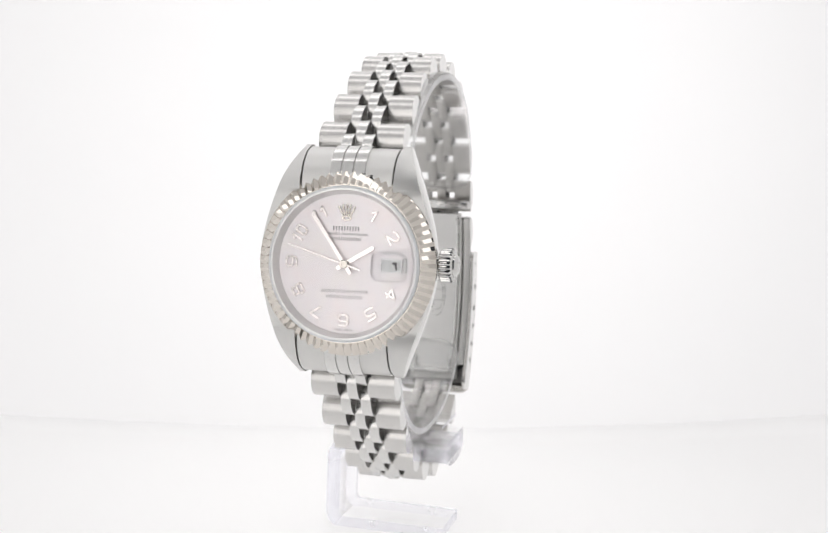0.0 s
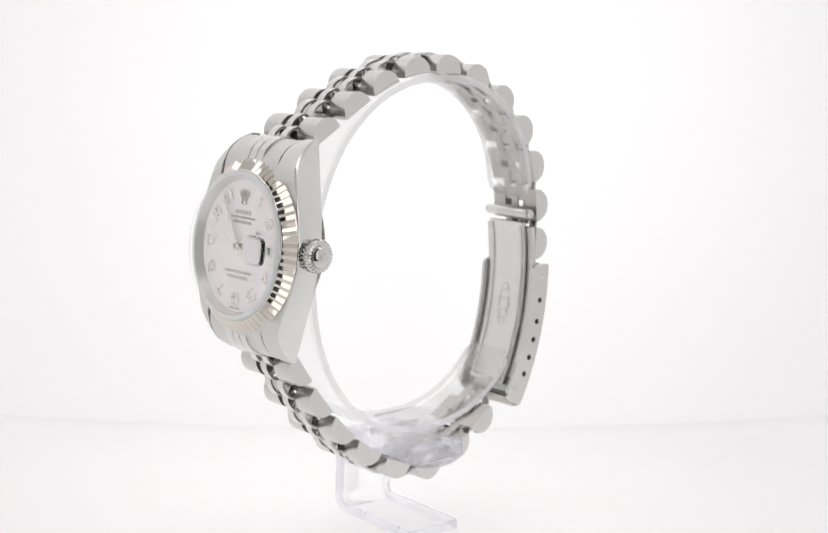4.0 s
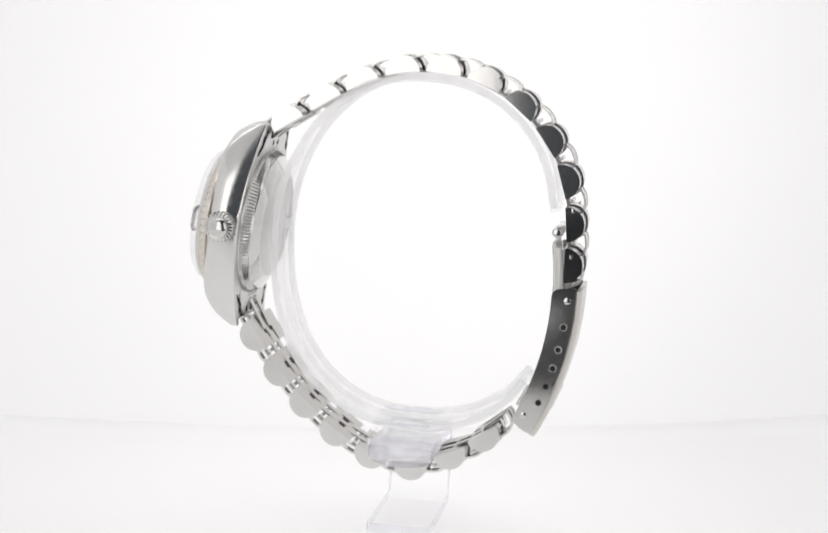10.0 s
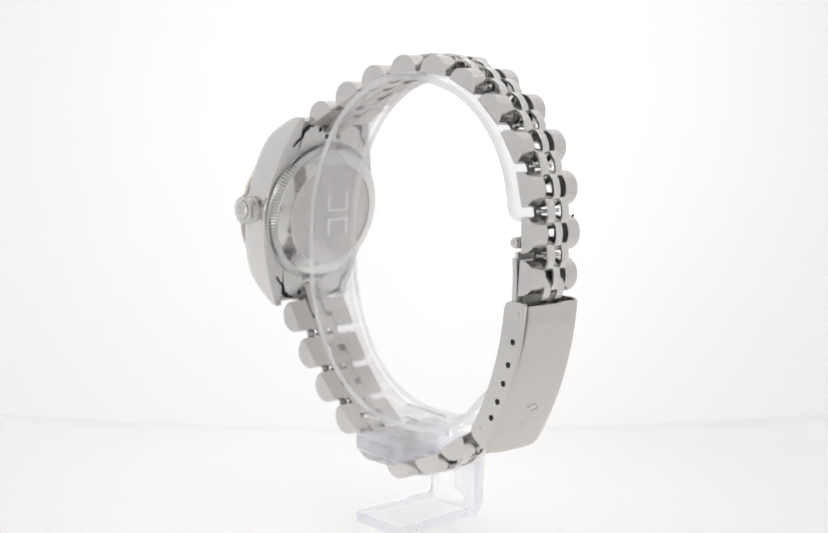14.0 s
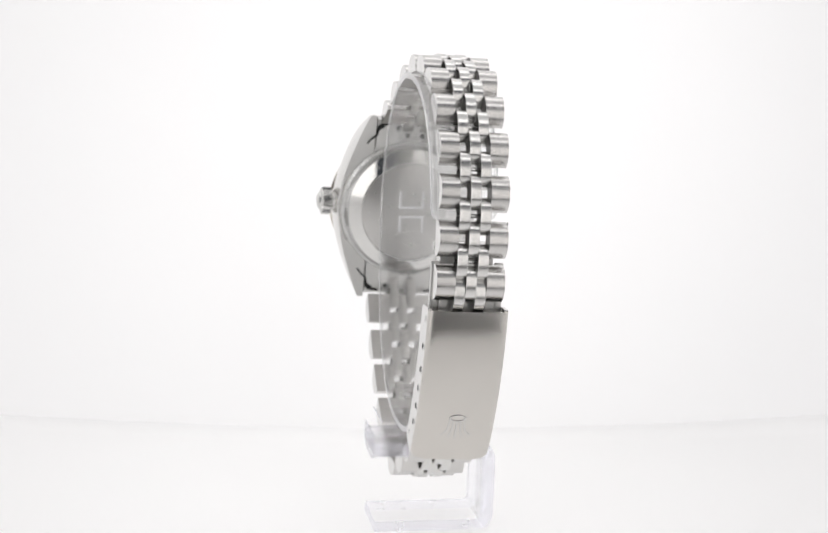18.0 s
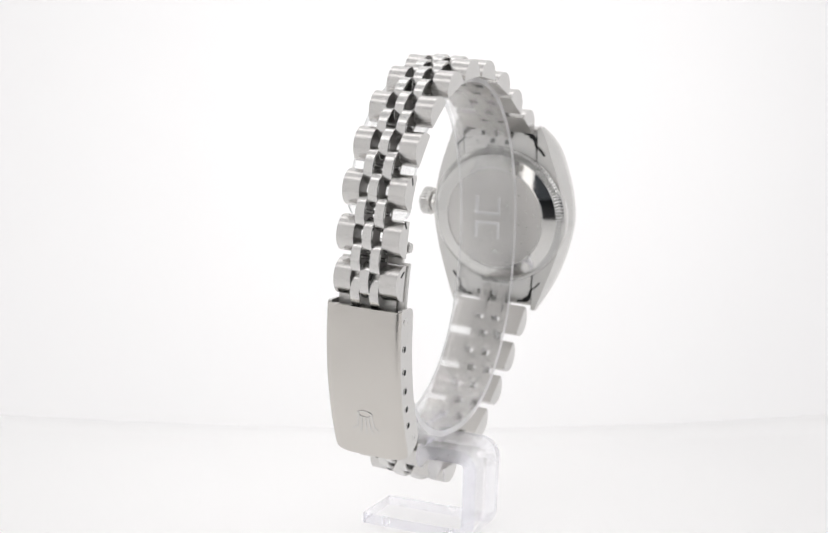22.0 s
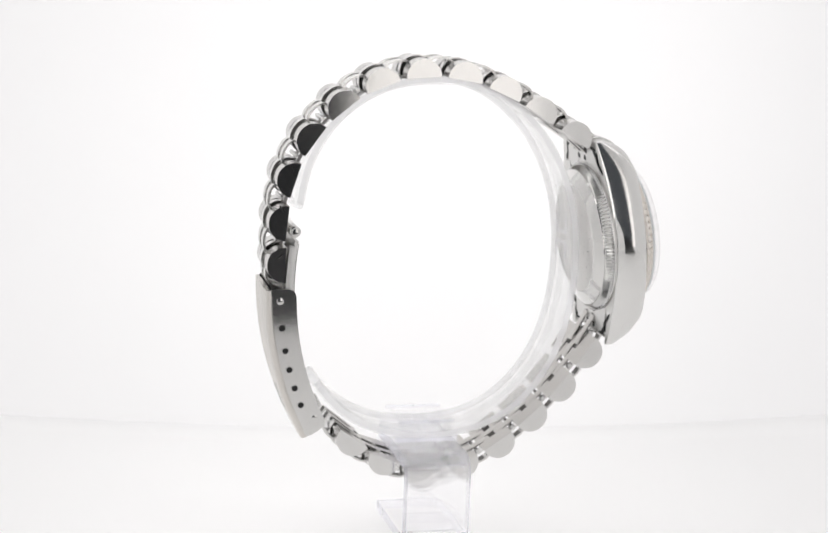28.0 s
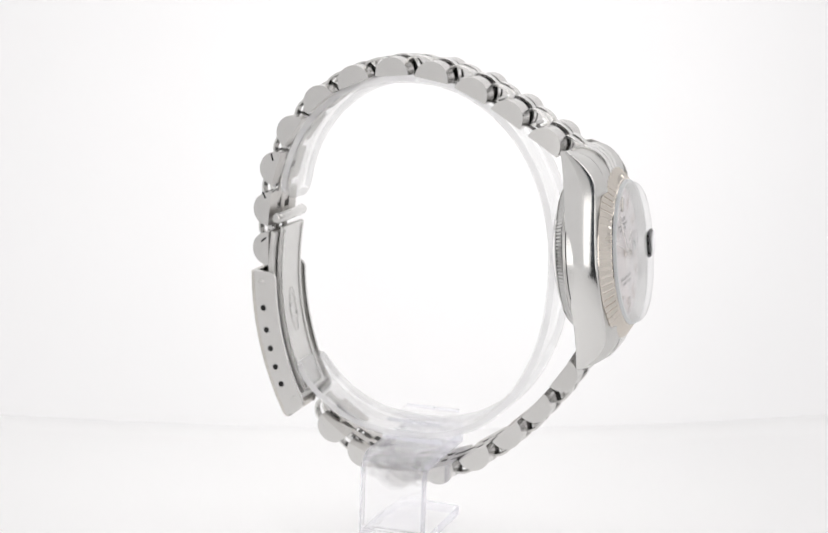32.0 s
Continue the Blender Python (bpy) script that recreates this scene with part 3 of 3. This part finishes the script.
def bead():
    """Narrow link folded from sheet: a hollow loop, round above and flat inside; shade is painted into its hollow."""
    loop = dome(5.4, 2.75, 0.25, 16, 0.85)
    loop = [(2.7, 0.02)] + loop + [(-2.7, 0.02)] + [(-2.7 + 0.54 * i, 0.02) for i in range(1, 10)]
    rows = []
    for y, z in loop:
        q, h = y * 0.84, 1.2 + (z - 1.2) * 0.8
        rows.append([(-0.735, q, h), (-0.735, y * 0.988, 1.2 + (z - 1.2) * 0.98), (-0.66, y, z), (0.66, y, z), (0.735, y * 0.988, 1.2 + (z - 1.2) * 0.98), (0.735, q, h)])
    bm = lofted(rows, closed=True)
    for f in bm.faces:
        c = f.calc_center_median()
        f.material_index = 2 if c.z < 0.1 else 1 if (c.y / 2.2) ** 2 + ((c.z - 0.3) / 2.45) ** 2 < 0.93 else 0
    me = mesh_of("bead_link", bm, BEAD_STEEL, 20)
    me.materials.append(SHADE_STEEL)
    me.materials.append(INNER_STEEL)
    return me


BEAD = bead()
PIN = mesh_of("pin", rod((-2.3, 0, 1.0), (2.3, 0, 1.0), 0.3, 14), PIN_STEEL)

FLIP = Matrix.Rotation(math.pi, 4, "Y")


WIDTHS = (6.05, 5.75, 5.45, 5.22, 5.08, 5.0, 4.97, 4.95, 4.94, 4.94, 4.94)


def bracelet(rows, first, last, flip=Matrix.Identity(4)):
    """first, last: poses of the neighbours."""
    n = len(rows)
    for i, row in enumerate(rows):
        wide = WIDTHS[i] - 2.24
        base = turned(0, *row) @ flip
        b3 = base.to_3x3().transposed() @ Vector((0, 1, 0))
        for s in (-1, 1):
            place("outer_link", outer_link(s, (b3.y, b3.z), wide), watch, "", base @ Matrix.Translation((s * (2.24 + wide / 2), 0, 0)))
        place("centre_link", BEAD, watch, "", base)
        nxt = rows[i + 1] if i + 1 < n else last
        for a, b in ((row, nxt), (first if i == 0 else None, row)):
            if a is None:
                continue
            m = turned(0, *((p + q) / 2 for p, q in zip(a, b))) @ flip
            lift = -0.35 if b is last else 0.12
            for s in (-1, 1):
                place("bead_link", BEAD, watch, "", m @ Matrix.Translation((s * 1.49, 0, lift)))
            place("pin", PIN, watch, "", m)


bracelet(UPPER, (-25.2, 31.2, 48), (22.45, 12.6, -91))
bracelet(LOWER, (-27.2, 6.6, -66), (14.5, -8.7, 42), FLIP)

# ---- folding clasp ----
ARC_Y, ARC_Z, ARC_R = -22.76, 11.99, 46.09


def on_arc(angle, off):
    """A place on the clasp's curve: angle in degrees, off in millimetres outward."""
    a = radians(angle)
    return ARC_Y + (ARC_R + off) * math.cos(a), ARC_Z + (ARC_R + off) * math.sin(a)


def curved_plate(x0, x1, a0, a1, low, high, n=20, bevel=0.0):
    out = [on_arc(a0 + (a1 - a0) * i / n, high) for i in range(n + 1)]
    out += [on_arc(a1 + (a0 - a1) * i / n, low) for i in range(n + 1)]
    return prism(out, x0, x1, bevel)


def clasp_cover(a0, a1):
    """Curved cover with rolled long edges and rounded lower corners."""
    rows, n, r = [], 30, 1.1
    edge = ((0.0, 1.15), (0.0, 1.42), (0.1, 1.68), (0.3, 1.88), (0.62, 2.0), (1.1, 2.07), (2.0, 2.12), (3.4, 2.15))
    for i in range(n + 1):
        a = a0 + (a1 - a0) * (1 - (1 - i / n) ** 1.6)
        d = max(0.0, min(r, abs(a1 - a) * 0.84))
        half = 5.82 - r + math.sqrt(max(0.0, r * r - (r - d) ** 2)) if d < r else 5.82
        ring = [(-half + q, w) for q, w in edge] + [(half - q, w) for q, w in edge[::-1]]
        ring += [(half - 0.4, 1.15), (half - 0.55, 1.4), (-half + 0.55, 1.4), (-half + 0.4, 1.15)]
        rows.append([(x - math.copysign(1, x) * w * 0.042, *on_arc(a, w)) for x, w in ring])
    return lofted(rows)


clasp = part("clasp_cover", clasp_cover(-0.1, -29.1), BRUSHED, watch, "brushed steel folding clasp cover with an engraved emblem", None, 50)
for s in (-1, 1):
    n = 22
    out = [on_arc(-28.6 + 28.8 * i / n, 1.3) for i in range(n + 1)]
    out += [on_arc(0.25, 0.9), on_arc(0.2, -1.0), on_arc(0.1, -1.6), on_arc(-0.3, -2.1), on_arc(-1.0, -2.35)]
    out += [on_arc(-1.5 - 25.5 * i / n, -2.4) for i in range(n + 1)] + [on_arc(-27.8, -2.2), on_arc(-28.4, -1.6), on_arc(-28.7, -0.8), on_arc(-28.8, 0.4)]
    x = s * 5.55
    bm = prism(out, x - 0.27, x + 0.27)
    for v in bm.verts:
        v.co.x -= s * (math.hypot(v.co.y - ARC_Y, v.co.z - ARC_Z) - ARC_R) * math.tan(radians(2.4))
    side = part("clasp_side", bevelled(bm, 0.1), SIDE_STEEL, clasp, "polished side wall with adjusting holes", None, 50, True)
    for y, z in ((22.95, 6.29), (22.38, 2.78), (21.68, -0.14), (20.8, -3.02), (19.8, -5.67)):
        # A solid black disc stands in for the shade inside the hole.
        rod((s * 5.72, y, z), (s * 5.85, y, z), 0.44, 16, bm := bmesh.new())
        ring = lathe([(0.42, 0), (0.62, 0), (0.58, 0.06), (0.46, 0.06)], 20, close=True)
        part("hole_rim", ring, STEEL, clasp, "countersunk rim of the hole", Matrix.Translation((s * 5.8, y, z)) @ Matrix.Rotation(s * math.pi / 2, 4, "Y"), 30)
        part("spring_bar_hole", bm, BLACK, clasp, "black disc for the shade in the adjusting hole", None, 30)
    for y, z in ((23.31, 10.35), (17.6, -7.84)):
        part("rivet", rod((s * 5.7, y, z), (s * 5.88, y, z), 0.55, 18, bevel=0.08), STEEL, clasp, "round polished rivet", None, 40)

TIP = radians(-22)
emb = Matrix(((-1, 0, 0, -0.1), (0, math.sin(TIP), math.cos(TIP), 22.1), (0, -math.cos(TIP), math.sin(TIP), -5.75), (0, 0, 0, 1))) @ Matrix.Diagonal((1.25, 1.3, 1.0, 1))


def crest():
    """Oval ring with five prongs that flare out to rounded tips."""
    bm = bmesh.new()
    lathe([(0.7, -0.06), (1.05, -0.06), (0.98, 0.14), (0.8, 0.14)], 28, bm, True)
    for v in bm.verts:
        v.co = Vector((v.co.x, v.co.y * 0.45 - 1.2, v.co.z))
    for k in (-2, -1, 0, 1, 2):
        x0, x1, y1 = k * 0.42, k * 0.82, 1.45 - 0.10 * k * k
        rod((x0, -0.85 - 0.06 * k * k, -0.02), (k * 0.52, 0.5, -0.02), 0.12, 8, bm)
        rod((k * 0.52, 0.5, -0.02), (x1, y1, 0.0), 0.12, 8, bm)
        bmesh.ops.create_icosphere(bm, subdivisions=2, radius=0.22, matrix=Matrix.Translation((x1, y1, -0.12)))
    for v in bm.verts:
        v.co.z = v.co.z * 0.85 - 0.0176 * v.co.y * v.co.y
    return bm


part("engraved_emblem", crest(), LINK_STEEL, clasp, "raised crest-shaped emblem on the clasp", emb)
for y, z, a in ((22.0, 30.0, -70), (23.35, 24.0, -83), (23.35, 17.0, -185)):
    slot = Matrix.Translation((-4.95, y, z)) @ Matrix.Rotation(radians(a - 35), 4, "X")
    part("pin_slot", box(-0.06, 0.06, -0.55, 0.55, -0.12, 0.12), BLACK, watch, "dark slotted pin end", slot, 0)
for y, z in ((22.0, 30.0), (23.35, 24.0), (23.35, 17.0)):
    part("pin_end", rod((4.8, y, z), (4.96, y, z), 0.4, 18, bevel=0.06), STEEL, watch, "round polished pin end", None, 40)
for y, z, a in ((5.6, -16.6, 70), (10.2, -13.6, 80)):
    slot = Matrix.Translation((4.93, y, z)) @ Matrix.Rotation(radians(a), 4, "X")
    part("pin_slot", box(-0.06, 0.06, -0.6, 0.6, -0.12, 0.12), BLACK, watch, "dark slotted pin end", slot, 0)


def under_side(v):
    """Lowest surface of lug and end link at a height v."""
    v = abs(v)
    end = -6.1 - 0.214 * (v - 9.2) if v < 12 else -6.7 - 0.091 * (v - 12) if v < 14.2 else -6.9 + 0.364 * (v - 14.2)
    return min(end, lug_back(v))


def lug_gap(side, up):
    """Black strip painting the shade of the winding gap between lug and end link, widened to a notch for the spring
    bar.
    """
    path = eased([(7.9, 11.0), (7.2, 11.9), (6.4, 12.6), (6.3, 13.4), (5.9, 14.1), (4.9, 14.5), (4.1, 14.7)], 3)
    wide = [0.13 + 0.3 * math.exp(-((i - 12.5) / 3.2) ** 2) for i in range(len(path))]
    rows = []
    for i, (u, v) in enumerate(path):
        p, q = path[max(0, i - 1)], path[min(len(path) - 1, i + 1)]
        d = Vector((q[0] - p[0], q[1] - p[1])).normalized() * wide[i]
        w = under_side(v)
        rows.append([(side * (u - d.y), up * (v + d.x), w + 0.3), (side * (u - d.y), up * (v + d.x), w - 0.05), (side * (u + d.y), up * (v - d.x), w - 0.05), (side * (u + d.y), up * (v - d.x), w + 0.3)])
    return lofted(rows)


for s in (1, -1):
    for u, v, r in ((1.2, 12.75, 0.36), (-1.3, 12.75, 0.36), (0.75, 13.95, 0.36), (-1.85, 13.95, 0.36), (2.9, 13.95, 0.3)):
        w = under_side(v)
        # Black box on the surface: painted shade of the slot, nothing is cut.
        part("end_slot_shade", box(u - r, u + r, s * v - 0.4, s * v + 0.4, w - 0.05, w + 0.3), BLACK, watch, "black patch for the shade in a slot under the end link", CASE, 0)
    for side in (-1, 1):
        part("lug_gap", lug_gap(side, s), BLACK, watch, "black strip for the shade in the gap between lug and end link", CASE, 0)
# Added dark plate: paints the shade inside the clasp's open end.
part("clasp_shade_plate", curved_plate(-5.1, 5.1, -0.9, -27.5, 0.15, 0.6, 18), SHADE_STEEL, clasp, "dark plate added for the shade inside the cover", None, 35)
blade = part("clasp_blade", curved_plate(-3.9, 3.9, 9.2, -26.0, -2.35, -1.75, 18, 0.12), BLADE_STEEL, watch, "pale satin folding blade", None, 50, True)
for s in (-1, 1):
    part("blade_ridge", curved_plate(s * 3.3 - 0.3, s * 3.3 + 0.3, 8.6, -25.5, -2.55, -2.3, 18, 0.08), SIDE_STEEL, blade, "polished ridge along the blade", None, 35)


def stamp():
    """Tall oval line with two bars in it, pressed into the blade."""
    bm = bmesh.new()
    for i in range(36):
        a, q = math.tau * i / 36, math.tau * (i + 1) / 36
        for k in (1.0, 0.72):
            rod((1.25 * k * math.cos(a), *on_arc(-9.0 + 4.6 * k * math.sin(a), -2.35)), (1.25 * k * math.cos(q), *on_arc(-9.0 + 4.6 * k * math.sin(q), -2.35)), 0.07, 6, bm)
    for k in (-1.2, 1.2):
        rod((-0.7, *on_arc(-9.0 + k, -2.35)), (0.7, *on_arc(-9.0 + k, -2.35)), 0.1, 6, bm)
    return bm


part("stamped_mark", stamp(), SIDE_STEEL, blade, "tall oval stamp", None, 40)
for s in (-1, 1):
    part("blade_rail", curved_plate(s * 4.62 - 0.62, s * 4.62 + 0.62, 8.2, -24.0, -1.7, -0.9, 18, 0.1), SATIN, watch, "polished blade rail", None, 35)
part("blade_floor", curved_plate(-4.0, 4.0, 7.5, -27.0, -0.85, -0.45, 18), SATIN, watch, "inner clasp plate", None, 35)
part("spring_bar", rod((-4.7, 21.15, 20.5), (4.7, 21.15, 20.5), 0.86, 20, bevel=0.15), STEEL, watch, "polished end bar of the folding blade")

for s in (-1, 1):
    part("bar_knob", rod((s * 4.7, 21.15, 20.5), (s * 5.1, 21.15, 20.5), 0.72, 24, bevel=0.25), STEEL, watch, "rounded polished knob of the end bar", None, 50)
hinge = bmesh.new()
rod((-2.9, *on_arc(-25.6, -2.7)), (2.9, *on_arc(-25.6, -2.7)), 0.32, 14, hinge)
for s in (-1, 1):
    rod((s * 2.9, *on_arc(-25.6, -2.7)), (s * 2.9, *on_arc(-23.0, -2.6)), 0.28, 14, hinge)
part("hinge_loop", hinge, SIDE_STEEL, watch, "polished loop at the blade's hinge", None, 40)

# ---- clear stand ----
stand = tagged(new("display_stand"), "clear acrylic watch stand with a C-shaped cuff on a bent foot", "stand")


def cuff():
    """An open band, nearly oval."""
    cy, cz = -0.54, 15.8
    a0, a1 = 13.2, 322.0
    rows = []
    n = 170
    for i in range(n + 1):
        a = radians(a0 + (a1 - a0) * i / n)
        power = 2 / (2.33 if math.cos(a) > 0 else 2.06 if math.sin(a) > 0 else 2.27)
        c = math.copysign(abs(math.cos(a)) ** power, math.cos(a))
        s = math.copysign(abs(math.sin(a)) ** power, math.sin(a))
        gap = min(i, n - i) * 0.75
        half = 4.85 - 2.3 + math.sqrt(2.3 ** 2 - (2.3 - gap) ** 2) if gap < 2.3 else 4.85
        x0, x1, r = -2.1 - half, -2.1 + half, 0.35
        turn_in = 0.7 * max(0.0, 1 - i / 16) ** 2
        yo, zo, yi, zi = cy + 23.04 * c - turn_in, cz + 27.97 * s, cy + 21.54 * c - turn_in, cz + 26.47 * s
        q = lambda f, x: (x, yi + (yo - yi) * f, zi + (zo - zi) * f)
        rows.append([q(0, x0 + r), q(0.2, x0), q(0.8, x0), q(1, x0 + r), q(1, x1 - r), q(0.8, x1), q(0.2, x1), q(0, x1 - r)])
    return lofted(rows)


def clear_part(name, bm, label):
    axis = Vector((0, 1, 0)) if name == "bent_foot" else Vector((1, 0, 0))
    for f in bm.faces:
        f.normal_update()
        end = name == "bent_foot" and abs(f.normal.x) > 0.8 and f.calc_center_median().x > 6
        f.material_index = 1 if end or abs(f.normal.dot(axis)) > 0.8 else 0
    ob = part(name, bm, {"cuff": CUFF, "bent_foot": ACRYLIC}.get(name, CLAMP), stand, label, None, 35)
    ob.data.materials.append(CUFF_EDGE if name == "cuff" else ACRYLIC_EDGE)
    ob.visible_shadow = False
    return ob


band = clear_part("cuff", cuff(), "clear open oval cuff")
for z0, z1, foot in ((19.3, 22.3, 19.3), (15.3, 18.1, 17.7)):
    bm = box(-0.6, -0.15, -22.1, -21.92, z0, z1, 0.05)
    box(-4.4, -0.15, -22.1, -21.92, foot, foot + 0.4, 0.05, bm)
    box(-4.4, -4.1, -22.1, -21.92, z0, z1, 0.05, bm)
    part("moulded_mark", bm, FROST, band, "frosted corner-shaped mark", None, 0).visible_shadow = False


def bent_strip():
    """Foot, upright and a short top arm, bent from one strip."""
    t, path = 2.3, []
    outer = [(6.6, -28.5)]

    def corner(cx, cz, r, a0, a1, n=8):
        return [(cx + r * math.cos(radians(a0 + (a1 - a0) * i / n)), cz + r * math.sin(radians(a0 + (a1 - a0) * i / n))) for i in range(n + 1)]

    outer += corner(-9.4, -25.5, 3.0, 270, 180) + corner(-9.4, -16.6, 3.0, 180, 90) + [(7.0, -13.6)]
    inner = [(7.0, -15.8)] + corner(-9.4, -16.6, 0.8, 90, 180) + corner(-9.4, -25.5, 0.8, 180, 270) + [(6.6, -26.3)]
    bm = prism([(y, z) for y, z in outer + inner], -5.9, 4.1, 0.12)
    bmesh.ops.rotate(bm, verts=bm.verts[:], cent=(0, 0, 0), matrix=Matrix(((0, 1, 0), (1, 0, 0), (0, 0, 1))))
    return bm


clear_part("bent_foot", bent_strip(), "clear strip bent into foot, upright and arm")
moon = [(-5.4, -15.85)] + [(-0.9 + 4.5 * math.sin(radians(-90 + 12 * i)), -15.85 - 1.1 * math.cos(radians(-90 + 12 * i))) for i in range(16)] + [(3.6, -15.85)]
clear_part("saddle", prism(moon, -3.9, 7.0, 0.1), "half-round clear saddle under the cuff")
clear_part("clamp_plate", box(-3.9, 7.0, -6.0, 4.0, -13.55, -12.35, 0.15), "clear lower clamp plate")
clear_part("clamp_plate", box(-3.6, 5.8, -5.5, 3.4, -10.68, -10.1, 0.12), "clear upper clamp plate")

# ---- movement: the turntable turns watch and stand together ----
def motions():
    def spin(t):
        return Matrix.Rotation(radians(TURN_START + TURN_RATE * t), 4, "Z")

    times = [0.5 * i for i in range(65)]
    walk(watch, [(t, spin(t) @ LEAN) for t in times])
    walk(stand, [(t, spin(t)) for t in times])


motions()
